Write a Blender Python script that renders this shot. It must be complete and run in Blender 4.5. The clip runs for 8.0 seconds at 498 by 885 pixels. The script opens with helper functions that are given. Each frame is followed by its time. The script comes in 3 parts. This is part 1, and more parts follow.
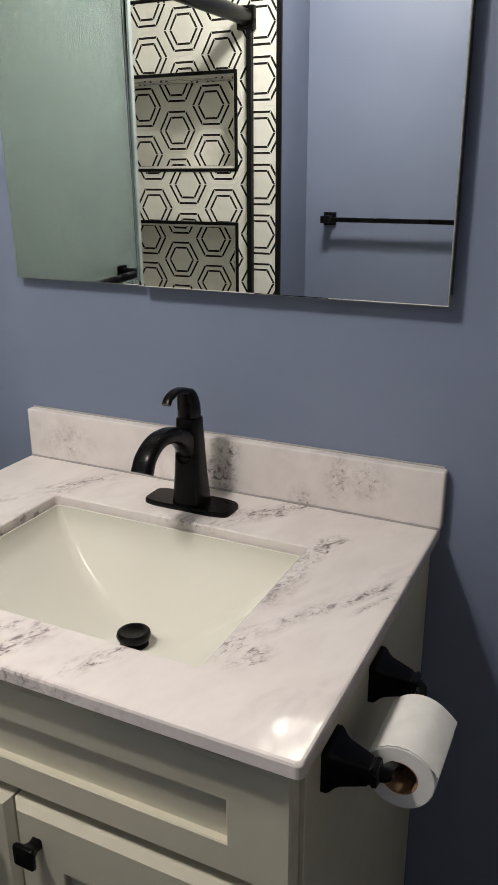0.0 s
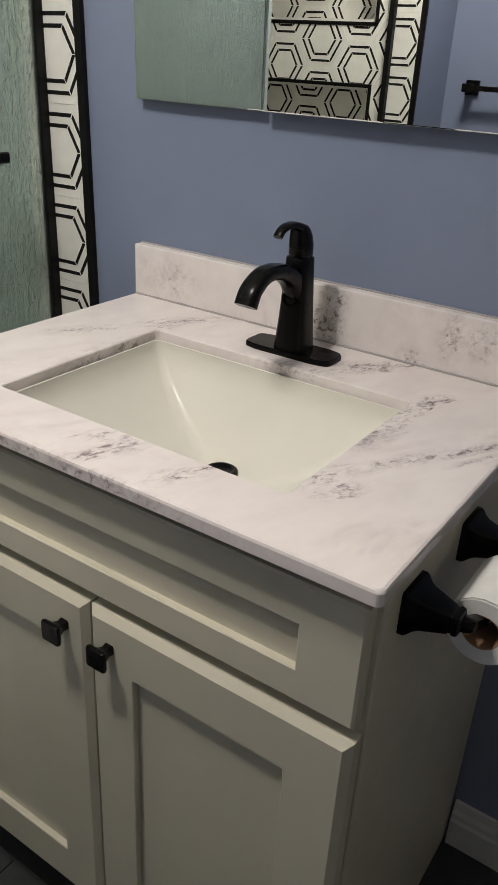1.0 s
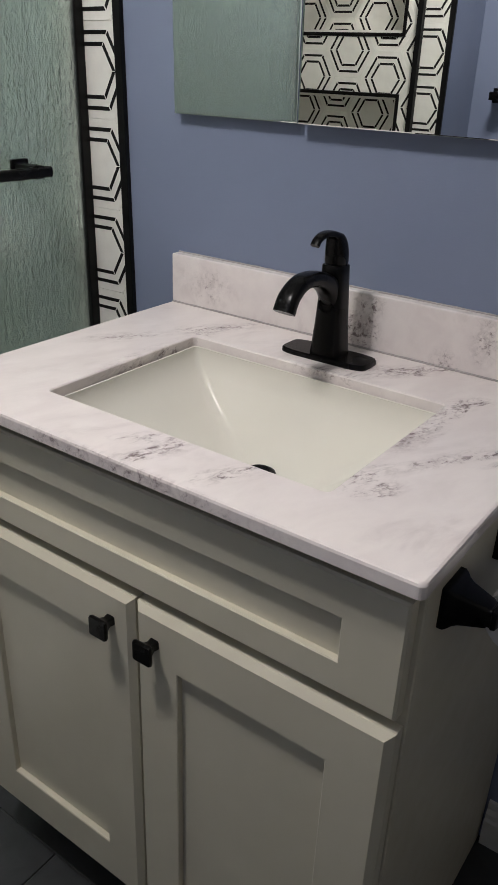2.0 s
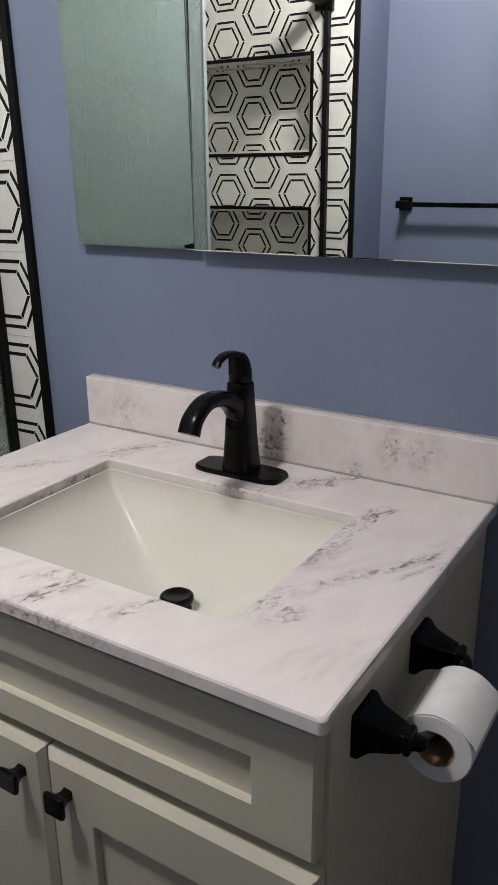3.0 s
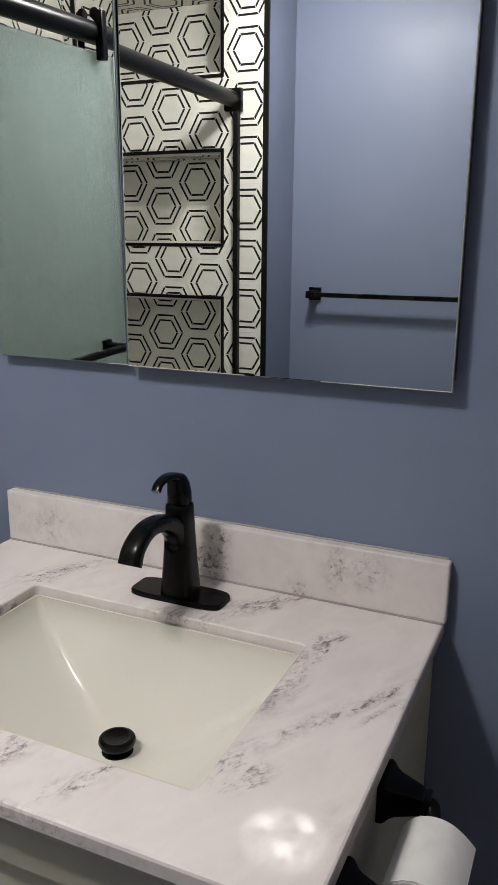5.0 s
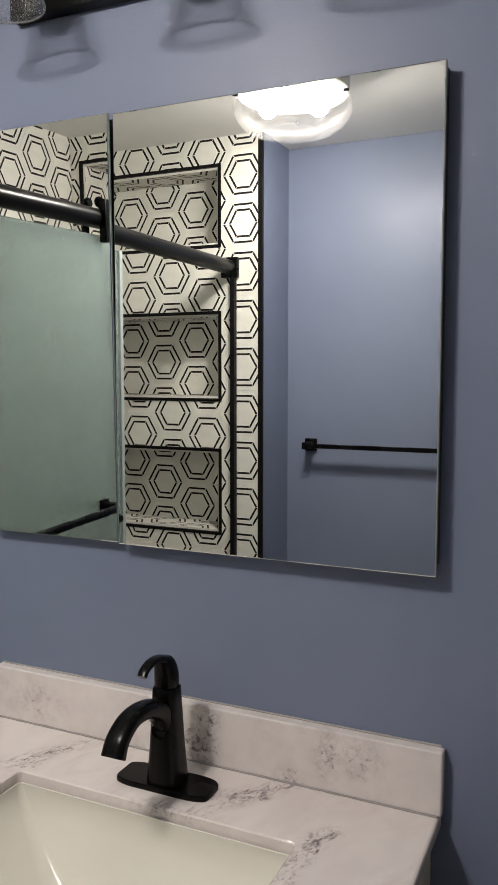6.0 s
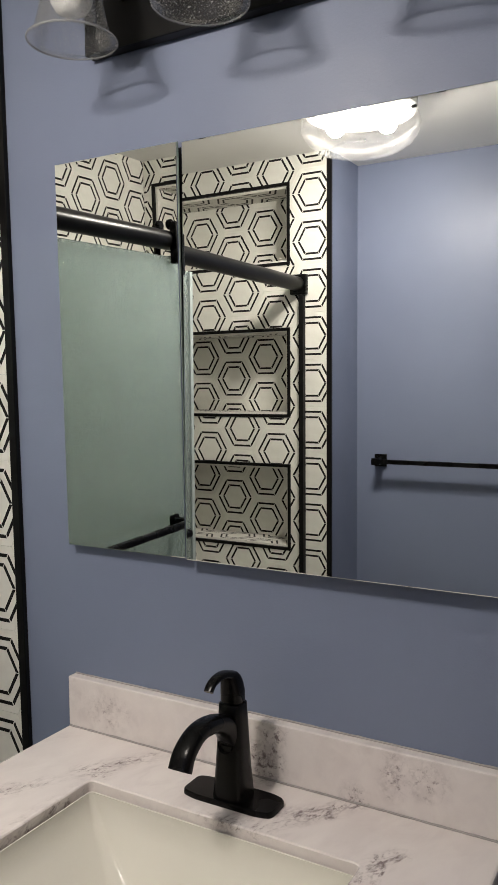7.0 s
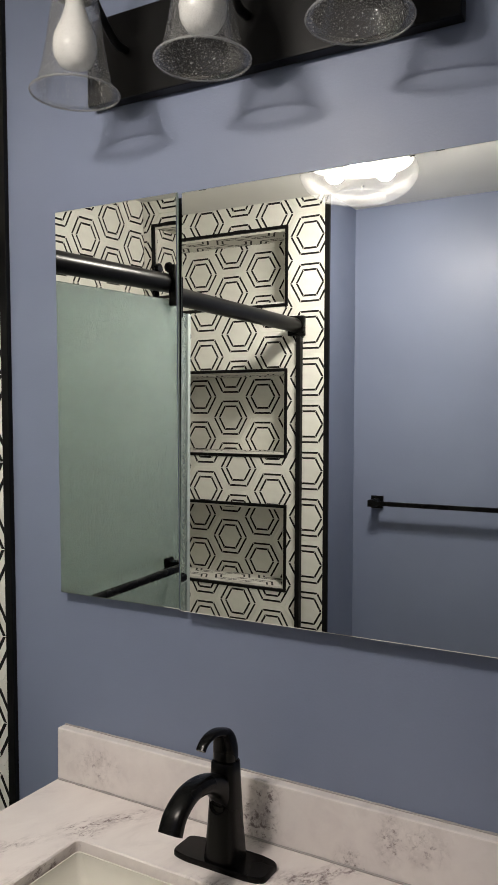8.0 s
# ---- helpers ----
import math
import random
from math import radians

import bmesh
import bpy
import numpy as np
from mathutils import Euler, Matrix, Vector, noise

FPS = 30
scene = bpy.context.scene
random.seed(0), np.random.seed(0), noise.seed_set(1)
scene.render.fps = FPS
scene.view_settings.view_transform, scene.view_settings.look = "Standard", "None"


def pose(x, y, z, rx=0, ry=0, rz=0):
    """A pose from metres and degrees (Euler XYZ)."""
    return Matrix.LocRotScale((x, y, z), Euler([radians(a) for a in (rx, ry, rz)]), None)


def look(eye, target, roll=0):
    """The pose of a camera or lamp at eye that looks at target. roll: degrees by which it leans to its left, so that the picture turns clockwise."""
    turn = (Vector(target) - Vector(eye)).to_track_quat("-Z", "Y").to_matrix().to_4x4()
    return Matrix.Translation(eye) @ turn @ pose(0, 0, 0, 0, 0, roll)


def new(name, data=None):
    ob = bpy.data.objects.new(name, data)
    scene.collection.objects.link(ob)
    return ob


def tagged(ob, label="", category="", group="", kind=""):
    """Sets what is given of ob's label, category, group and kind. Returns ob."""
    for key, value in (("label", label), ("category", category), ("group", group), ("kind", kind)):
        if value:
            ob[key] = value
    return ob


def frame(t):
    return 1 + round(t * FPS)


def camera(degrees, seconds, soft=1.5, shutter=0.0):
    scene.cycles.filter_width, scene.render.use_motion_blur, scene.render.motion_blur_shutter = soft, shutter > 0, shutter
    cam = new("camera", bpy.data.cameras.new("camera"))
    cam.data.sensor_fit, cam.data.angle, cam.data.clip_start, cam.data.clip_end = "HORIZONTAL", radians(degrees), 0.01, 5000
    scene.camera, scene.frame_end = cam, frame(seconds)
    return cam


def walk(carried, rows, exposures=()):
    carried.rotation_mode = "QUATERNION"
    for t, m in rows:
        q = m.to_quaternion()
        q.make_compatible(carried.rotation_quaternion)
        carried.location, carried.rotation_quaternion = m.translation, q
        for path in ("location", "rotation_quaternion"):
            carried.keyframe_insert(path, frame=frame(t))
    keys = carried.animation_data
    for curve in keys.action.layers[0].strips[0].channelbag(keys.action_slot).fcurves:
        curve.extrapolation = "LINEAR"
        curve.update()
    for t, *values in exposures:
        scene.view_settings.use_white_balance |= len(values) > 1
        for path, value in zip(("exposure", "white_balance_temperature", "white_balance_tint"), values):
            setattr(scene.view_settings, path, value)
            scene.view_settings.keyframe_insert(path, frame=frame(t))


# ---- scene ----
cam = camera(35.3, 8.0, soft=0.85)
PATH = [
    (0, (0.599, -1.112, 1.4505), (-0.181, 0.503, 0.8255), -0.27),
    (0.3, (0.5924, -1.0968, 1.4176), (-0.2744, 0.4816, 0.8115), 0.62),
    (0.5, (0.587, -1.109, 1.404), (-0.369, 0.521, 0.75), 1.9),
    (0.8, (0.5820, -1.1059, 1.3697), (-0.3301, 0.3574, 0.5719), 3.24),
    (1, (0.59, -1.103, 1.351), (-0.39, 0.395, 0.46), 3.1),
    (1.2, (0.585, -1.112, 1.341), (-0.391, 0.368, 0.416), 4.0),
    (2.3, (0.599, -1.145, 1.361), (-0.456, 0.341, 0.536), 1.3),
    (2.5, (0.6140, -1.1332, 1.3605), (-0.3694, 0.3164, 0.6246), 0.23),
    (2.8, (0.6260, -1.1068, 1.3804), (-0.3020, 0.3976, 0.6837), -0.22),
    (3, (0.635, -1.088, 1.39), (-0.362, 0.518, 0.739), -0.5),
    (3.2, (0.6518, -1.0617, 1.3913), (-0.3379, 0.4623, 0.8362), -1.15),
    (3.5, (0.6554, -1.0352, 1.3901), (-0.3979, 0.4594, 0.8738), -1.40),
    (3.8, (0.6500, -1.0243, 1.3878), (-0.4655, 0.4224, 0.8656), -1.97),
    (4, (0.639, -1.018, 1.392), (-0.537, 0.5, 0.832), -2.4),
    (4.2, (0.6159, -1.0215, 1.3823), (-0.4459, 0.4629, 0.8540), -0.94),
    (4.5, (0.576, -1.035, 1.399), (-0.467, 0.568, 0.813), -0.7),
    (4.8, (0.5660, -1.0441, 1.4199), (-0.3022, 0.5464, 0.8484), 0.11),
    (5, (0.55, -1.065, 1.463), (-0.24, 0.703, 0.966), 0.5),
    (5.2, (0.554, -1.06, 1.5), (-0.18, 0.761, 1.119), 0.2),
    (6.3, (0.583, -1.064, 1.548), (-0.293, 0.727, 1.393), -0.5),
    (6.5, (0.5847, -1.0714, 1.5558), (-0.2770, 0.6154, 1.4061), -0.71),
    (6.8, (0.5855, -1.0823, 1.5599), (-0.3263, 0.5783, 1.4149), -0.40),
    (7, (0.592, -1.07, 1.55), (-0.398, 0.662, 1.412), -0.4),
    (7.3, (0.5787, -1.0674, 1.5524), (-0.3565, 0.5812, 1.4206), 0.06),
    (7.5, (0.585, -1.06, 1.551), (-0.409, 0.671, 1.419), -0.1),
    (7.8, (0.5742, -1.0615, 1.5667), (-0.3557, 0.5908, 1.4444), 0.32),
    (8, (0.585, -1.06, 1.578), (-0.398, 0.681, 1.522), 0.3),
]
EXPOSURES = [(0.0, 0.30, 6440, 12), (1.2, 0.23, 6450, 12), (2.3, 0.14, 6060, 15), (4.5, 0.10, 6090, 15), (5.2, 0.07, 6220, 13), (6.3, 0.07, 6560, 14), (8.0, 0.06, 6600, 13)]
walk(cam, [(t, look(eye, target, roll)) for t, eye, target, roll in PATH], EXPOSURES)

# ---- light ----
LAMP = (-0.208, -0.995)      # the ceiling fixture, the only lamp that is lit
CEIL = 2.36
BULB_POWER = 640.0
world = bpy.data.worlds.new("world")
world.use_nodes = True
world.node_tree.nodes["Background"].inputs[0].default_value = (0, 0, 0, 1)
scene.world = world


# ---- materials ----
class Mat:
    """A small node-tree writer."""

    def __init__(self, name):
        self.m = bpy.data.materials.new(name)
        self.m.use_nodes = True
        self.t = self.m.node_tree
        self.bsdf = self.t.nodes["Principled BSDF"]
        self.out = self.t.nodes["Material Output"]

    def node(self, kind):
        return self.t.nodes.new(kind)

    def put(self, socket, value):
        if isinstance(value, bpy.types.NodeSocket):
            self.t.links.new(value, socket)
        elif isinstance(value, (tuple, list)) and len(value) == 3 and len(socket.default_value) == 4:
            socket.default_value = (*value, 1)
        else:
            socket.default_value = value

    def math(self, op, a, b=0.0, clamp=False):
        n = self.node("ShaderNodeMath")
        n.operation, n.use_clamp = op, clamp
        self.put(n.inputs[0], a), self.put(n.inputs[1], b)
        return n.outputs[0]

    def coords(self, scale=(1, 1, 1), rot=(0, 0, 0), loc=(0, 0, 0), kind="POINT"):
        c = self.node("ShaderNodeTexCoord")
        mp = self.node("ShaderNodeMapping")
        mp.vector_type = kind
        self.put(mp.inputs["Vector"], c.outputs["Object"])
        mp.inputs["Scale"].default_value, mp.inputs["Rotation"].default_value, mp.inputs["Location"].default_value = scale, rot, loc
        return mp.outputs[0]

    def noise(self, scale, detail=4.0, rough=0.55, distort=0.0, vec=None):
        n = self.node("ShaderNodeTexNoise")
        self.put(n.inputs["Vector"], vec or self.coords())
        n.inputs["Scale"].default_value, n.inputs["Detail"].default_value = scale, detail
        n.inputs["Roughness"].default_value, n.inputs["Distortion"].default_value = rough, distort
        return n.outputs["Fac"]

    def ramp(self, fac, lo, hi, a=0.0, b=1.0):
        n = self.node("ShaderNodeMapRange")
        n.clamp = True
        self.put(n.inputs[0], fac)
        for k, v in zip((1, 2, 3, 4), (lo, hi, a, b)):
            self.put(n.inputs[k], v)
        return n.outputs[0]

    def mix(self, fac, a, b):
        n = self.node("ShaderNodeMix")
        n.data_type = "RGBA"
        self.put(n.inputs[0], fac), self.put(n.inputs[6], a), self.put(n.inputs[7], b)
        return n.outputs[2]

    def bump(self, height, strength=0.2, distance=0.002):
        n = self.node("ShaderNodeBump")
        self.put(n.inputs["Height"], height)
        n.inputs["Strength"].default_value, n.inputs["Distance"].default_value = strength, distance
        return n.outputs[0]

    def set(self, **values):
        for key, value in values.items():
            self.put(self.bsdf.inputs[key.replace("_", " ")], value)
        return self


def paint_blue():
    k = Mat("blue_wall_paint")
    big = k.noise(2.3, 3)
    roller = k.noise(240, 3, 0.6)
    sheen = k.noise(9, 4, 0.6, 0.4)
    k.set(Base_Color=k.mix(k.ramp(big, 0.3, 0.7), (0.178, 0.207, 0.296), (0.195, 0.226, 0.319)),
          Roughness=k.ramp(sheen, 0.3, 0.7, 0.38, 0.48), Specular_IOR_Level=0.32, Normal=k.bump(roller, 0.22, 0.0012))
    return k.m


def paint_ceiling():
    k = Mat("ceiling_paint")
    k.set(Base_Color=k.mix(k.ramp(k.noise(3, 3), 0.3, 0.7), (0.72, 0.715, 0.69), (0.78, 0.775, 0.75)), Roughness=0.75,
          Normal=k.bump(k.noise(180, 3), 0.2, 0.001))
    return k.m


def cabinet_paint():
    k = Mat("cream_cabinet_paint")
    grain = k.noise(60, 4, 0.6, 0.0, k.coords((1, 1, 0.15)))
    k.set(Base_Color=k.mix(k.ramp(k.noise(5, 4), 0.3, 0.7), (0.54, 0.51, 0.405), (0.585, 0.552, 0.44)),
          Roughness=k.ramp(k.noise(30, 4), 0.3, 0.7, 0.3, 0.42), Normal=k.bump(grain, 0.06, 0.001))
    return k.m


def marble(patches):
    k = Mat("veined_marble")
    vec = k.coords((1, 1, 1), (0, radians(50), radians(-62)))
    st = k.node("ShaderNodeMapping")
    k.put(st.inputs["Vector"], vec)
    st.inputs["Scale"].default_value = (1.0, 3.3, 3.3)
    v = st.outputs[0]
    masks = None
    for cx, cy, cz, a, b, c, turn, weight in patches:
        g = k.node("ShaderNodeTexGradient")
        g.gradient_type = "SPHERICAL"
        k.put(g.inputs[0], k.coords((a, b, c), (0, 0, radians(turn)), (cx, cy, cz), "TEXTURE"))
        soft = k.ramp(g.outputs["Fac"], 0.0, 0.75, 0.0, weight)
        masks = soft if masks is None else k.math("MAXIMUM", masks, soft)
    def veins(scale, detail, rough, warp, lo, hi):
        r = k.math("SUBTRACT", 1.0, k.math("MULTIPLY", k.math("ABSOLUTE", k.math("SUBTRACT", k.noise(scale, detail, rough, warp, v), 0.5)), 2.0))
        return k.ramp(r, lo, hi)
    broad = veins(5.5, 6, 0.58, 0.25, 0.88, 1.0)
    thin = veins(11, 5, 0.55, 0.25, 0.93, 0.995)
    grain = k.noise(30, 8, 0.70, 0.35, v)
    speck = k.noise(170, 4, 0.7)
    # strokes that gather towards the middle of each patch and break up into specks
    stroke = k.ramp(k.math("ADD", k.math("ADD", grain, k.math("MULTIPLY", masks, 0.13)), k.math("MULTIPLY", k.math("SUBTRACT", speck, 0.5), 0.30)), 0.61, 0.73)
    strong = k.math("MULTIPLY", k.math("MULTIPLY", stroke, k.ramp(masks, 0.05, 0.6)), 0.82)
    hair = k.math("MULTIPLY", k.math("MULTIPLY", thin, k.ramp(speck, 0.38, 0.6, 0.25, 1.0)), k.math("MULTIPLY", masks, 0.5))
    smoke = k.math("MULTIPLY", k.math("ADD", k.math("MULTIPLY", broad, 0.18), k.math("MULTIPLY", k.ramp(grain, 0.42, 0.66), 0.30)), k.ramp(masks, 0.0, 0.6))
    faint = k.math("MULTIPLY", k.ramp(k.noise(9, 6, 0.62, 0.5, v), 0.50, 0.72), k.math("MULTIPLY", k.ramp(k.noise(5, 3), 0.40, 0.60), 0.26))
    base = k.mix(k.ramp(k.noise(7, 5, 0.6, 0.4, v), 0.35, 0.7), (0.765, 0.71, 0.685), (0.70, 0.64, 0.622))
    col = k.mix(k.math("ADD", smoke, faint, True), base, (0.33, 0.265, 0.275))
    col = k.mix(k.math("MAXIMUM", strong, hair), col, (0.13, 0.088, 0.092))
    k.set(Base_Color=col, Specular_IOR_Level=0.28, Roughness=k.ramp(k.noise(40, 3), 0.3, 0.7, 0.006, 0.011))
    return k.m


def porcelain():
    k = Mat("ivory_porcelain")
    k.set(Base_Color=k.mix(k.ramp(k.noise(6, 3), 0.3, 0.7), (0.69, 0.67, 0.60), (0.72, 0.70, 0.63)), Specular_IOR_Level=0.14, Roughness=0.11)
    return k.m


def matte_black(name, rough=0.27, tone=0.0022, spec=0.18):
    k = Mat(name)
    k.set(Base_Color=k.mix(k.ramp(k.noise(10, 2), 0.35, 0.7), (tone, tone, tone * 1.05), (tone * 1.3, tone * 1.25, tone * 1.25)), Specular_IOR_Level=spec,
          Roughness=k.ramp(k.noise(12, 2), 0.3, 0.7, rough - 0.015, rough + 0.02))
    return k.m


def tile_white():
    k = Mat("white_hexagon_tile")
    info = k.node("ShaderNodeObjectInfo")
    tone = k.ramp(info.outputs["Random"], 0, 1, 0.0, 1.0)
    cloud = k.mix(k.ramp(k.noise(35, 5, 0.6), 0.3, 0.7), (0.71, 0.695, 0.635), (0.79, 0.775, 0.715))
    k.set(Base_Color=k.mix(k.math("MULTIPLY", tone, 0.35), cloud, (0.62, 0.61, 0.56)), Roughness=k.ramp(k.noise(80, 3), 0.3, 0.7, 0.32, 0.45))
    return k.m


def tile_line():
    k = Mat("black_tile_line")
    k.set(Base_Color=k.mix(k.ramp(k.noise(300, 4), 0.35, 0.75), (0.004, 0.004, 0.004), (0.016, 0.016, 0.015)), Roughness=0.5, Specular_IOR_Level=0.14)
    return k.m


def grout():
    k = Mat("pale_grout")
    k.set(Base_Color=k.mix(k.ramp(k.noise(120, 4), 0.3, 0.7), (0.58, 0.57, 0.52), (0.68, 0.67, 0.62)), Roughness=0.85, Normal=k.bump(k.noise(600, 3), 0.2, 0.001))
    return k.m


def floor_tile():
    k = Mat("charcoal_floor_tile")
    info = k.node("ShaderNodeObjectInfo")
    col = k.mix(k.ramp(k.noise(14, 6, 0.65, 0.5), 0.3, 0.7), (0.018, 0.020, 0.021), (0.035, 0.038, 0.040))
    k.set(Base_Color=k.mix(k.math("MULTIPLY", info.outputs["Random"], 0.4), col, (0.03, 0.033, 0.035)),
          Roughness=k.ramp(k.noise(30, 5), 0.3, 0.7, 0.35, 0.55), Normal=k.bump(k.noise(90, 5), 0.15, 0.001))
    return k.m


def plain(name, col, rough=0.5, metal=0.0, vary=0.12, scale=40):
    k = Mat(name)
    k.set(Base_Color=k.mix(k.ramp(k.noise(scale, 4), 0.3, 0.7), col, tuple(c * (1 - vary) for c in col)), Roughness=rough, Metallic=metal)
    return k.m


def mirror_silver():
    k = Mat("mirror_silver")
    k.set(Base_Color=(0.90, 0.92, 0.905), Metallic=1.0, Roughness=0.004)
    return k.m


def rain_glass():
    k = Mat("rain_glass")
    drops = k.noise(120, 2, 0.55, 0.5, k.coords((1, 1, 0.45)))
    fine = k.noise(330, 2, 0.5, 0.0, k.coords((1, 1, 0.5)))
    streak = k.ramp(k.noise(40, 4, 0.6, 0.0, k.coords((1, 1, 0.10))), 0.35, 0.7)
    h = k.math("ADD", k.math("MULTIPLY", drops, k.ramp(streak, 0, 1, 0.5, 1.0)), k.math("MULTIPLY", fine, 0.5))
    bead = k.ramp(k.noise(85, 3, 0.6, 0.3, k.coords((1, 1, 0.30))), 0.40, 0.62)
    tint = k.mix(streak, (0.74, 0.85, 0.81), (0.79, 0.89, 0.85))
    run = k.ramp(k.noise(170, 3, 0.6, 0.2, k.coords((1, 1, 0.07))), 0.38, 0.64, 0.94, 0.87)
    k.set(Base_Color=k.mix(bead, (0.69, 0.80, 0.755), tint), Roughness=0.04, IOR=1.45, Transmission_Weight=run, Coat_Weight=1.0, Coat_Roughness=0.03, Coat_Normal=k.bump(drops, 0.35, 0.003), Normal=k.bump(h, 0.8, 0.006))
    return k.m


def clear_glass(name, body=0.06, tint=(0.96, 0.97, 0.96), seeds=260.0, cover=0.55, gloss=0.6, relief=0.4):
    """Thin seeded glass: see-through, with gloss by Fresnel and small bright seeds."""
    k = Mat(name)
    k.t.nodes.remove(k.bsdf)
    seed = k.noise(seeds, 3, 0.6)
    fres = k.node("ShaderNodeFresnel")
    fres.inputs["IOR"].default_value = 1.5
    nrm = k.bump(seed, relief, 0.002)
    k.put(fres.inputs["Normal"], nrm)
    tr, gl, df = k.node("ShaderNodeBsdfTransparent"), k.node("ShaderNodeBsdfGlossy"), k.node("ShaderNodeBsdfTranslucent")
    df2 = k.node("ShaderNodeBsdfDiffuse")
    k.put(tr.inputs[0], tint), k.put(gl.inputs["Normal"], nrm)
    gl.inputs["Roughness"].default_value = 0.05
    both = k.node("ShaderNodeMixShader")
    k.put(both.inputs[1], df.outputs[0]), k.put(both.inputs[2], df2.outputs[0])
    a, b = k.node("ShaderNodeMixShader"), k.node("ShaderNodeMixShader")
    k.put(a.inputs[0], k.ramp(seed, 0.61, 0.69, body, cover)), k.put(a.inputs[1], tr.outputs[0]), k.put(a.inputs[2], both.outputs[0])
    k.put(b.inputs[0], k.math("MULTIPLY", fres.outputs[0], gloss, True)), k.put(b.inputs[1], a.outputs[0]), k.put(b.inputs[2], gl.outputs[0])
    k.put(k.out.inputs[0], b.outputs[0])
    return k.m


def glowing_bulb():
    k = Mat("lit_bulb")
    k.set(Base_Color=(0.9, 0.9, 0.88), Emission_Color=(1.0, 0.945, 0.86), Emission_Strength=BULB_POWER)
    return k.m


BLUE, CEILING, CREAM = paint_blue(), paint_ceiling(), cabinet_paint()
# where the stone's veins gather: place, reach along each axis, turn
MARBLE = marble([
    (0.018, -0.02, 0.965, 0.045, 0.05, 0.05, 0, 1.0), (0.030, -0.02, 1.01, 0.035, 0.05, 0.035, 0, 0.9), (0.228, -0.02, 0.99, 0.03, 0.05, 0.05, 0, 0.6), (0.275, -0.02, 0.995, 0.05, 0.05, 0.04, 0, 0.5), (-0.30, -0.02, 0.98, 0.07, 0.05, 0.05, 0, 0.4),
    (0.137, -0.066, 0.935, 0.11, 0.030, 0.05, 52, 0.95), (0.085, -0.10, 0.935, 0.09, 0.025, 0.05, 40, 0.6), (0.248, -0.165, 0.935, 0.075, 0.026, 0.05, 82, 1.0), (0.262, -0.120, 0.935, 0.035, 0.02, 0.05, 40, 0.9), (0.243, -0.27, 0.93, 0.09, 0.030, 0.05, 84, 0.8),
    (0.350, -0.250, 0.935, 0.10, 0.014, 0.05, 60, 0.9), (0.372, -0.262, 0.935, 0.07, 0.010, 0.05, 60, 0.75), (0.295, -0.33, 0.935, 0.11, 0.020, 0.05, 62, 0.5), (0.274, -0.437, 0.935, 0.045, 0.022, 0.05, 62, 0.95), (0.245, -0.42, 0.93, 0.07, 0.03, 0.05, 70, 0.6),
    (0.018, -0.525, 0.93, 0.085, 0.022, 0.06, 66, 1.0), (-0.01, -0.50, 0.93, 0.06, 0.022, 0.06, 40, 0.7), (0.125, -0.508, 0.935, 0.07, 0.026, 0.05, 62, 0.7), (-0.215, -0.092, 0.93, 0.10, 0.030, 0.05, 54, 0.85), (-0.235, -0.135, 0.93, 0.05, 0.035, 0.05, 20, 0.9),
    (-0.31, -0.24, 0.93, 0.11, 0.03, 0.05, 55, 0.5), (-0.228, -0.28, 0.922, 0.025, 0.17, 0.022, 0, 0.7), (0.04, -0.15, 0.93, 0.10, 0.03, 0.03, 10, 0.55), (0.0, -0.572, 0.925, 0.30, 0.012, 0.02, 0, 0.6),
])
PORCELAIN, BLACK, SATIN = porcelain(), matte_black("matte_black_metal"), matte_black("satin_black_trim", 0.42, 0.003, 0.2)
RAIL = matte_black("satin_black_rail", 0.31, 0.0025, 0.2)
TILE, LINE, GROUT, FLOOR = tile_white(), tile_line(), grout(), floor_tile()
SILVER, RAIN = mirror_silver(), rain_glass()
GLASS_EDGE = plain("green_glass_edge", (0.42, 0.50, 0.47), 0.12)
SHADE, DOME = clear_glass("seeded_shade_glass", 0.030, (0.945, 0.945, 0.945), 330.0, 0.65, 0.30, 0.14), clear_glass("seeded_dome_glass", 0.004, (0.985, 0.985, 0.98), 150.0, 0.07, 0.25)
# milkier than the shades, so the lip's highlight is in the colour
RIM_HIGHLIGHT = clear_glass("glass_rim_highlight", 0.30, (0.95, 0.95, 0.95), 330.0, 0.5, 0.6, 0.1)
PAPER, CORE = plain("white_tissue", (0.80, 0.79, 0.76), 0.9), plain("brown_cardboard", (0.36, 0.22, 0.12), 0.8)
WHITE_TRIM, BULB, GLOW = plain("white_trim_paint", (0.62, 0.62, 0.60), 0.4), plain("white_bulb_glass", (0.86, 0.86, 0.83), 0.25, 0, 0.04), glowing_bulb()
CAULK, CHROME, DARK_GAP = plain("clear_caulk", (0.40, 0.37, 0.36), 0.05), plain("brushed_dark_steel", (0.25, 0.24, 0.23), 0.28, 1.0), plain("dark_cabinet_body", (0.02, 0.021, 0.024), 0.6)
SEAL = plain("milky_door_seal", (0.40, 0.46, 0.44), 0.3)
ACRYLIC = plain("white_acrylic", (0.72, 0.72, 0.69), 0.25)


# ---- building helpers ----
def mesh_of(bm, name, material, smooth=40, flat_over=0.0012):
    bmesh.ops.recalc_face_normals(bm, faces=bm.faces)
    me = bpy.data.meshes.new(name)
    bm.to_mesh(me)
    bm.free()
    for m in (material if isinstance(material, (list, tuple)) else [material]):
        me.materials.append(m)
    if smooth:
        me.set_sharp_from_angle(angle=radians(smooth))
        me.polygons.foreach_set("use_smooth", [p.area < flat_over for p in me.polygons])
        me.update()
    return me


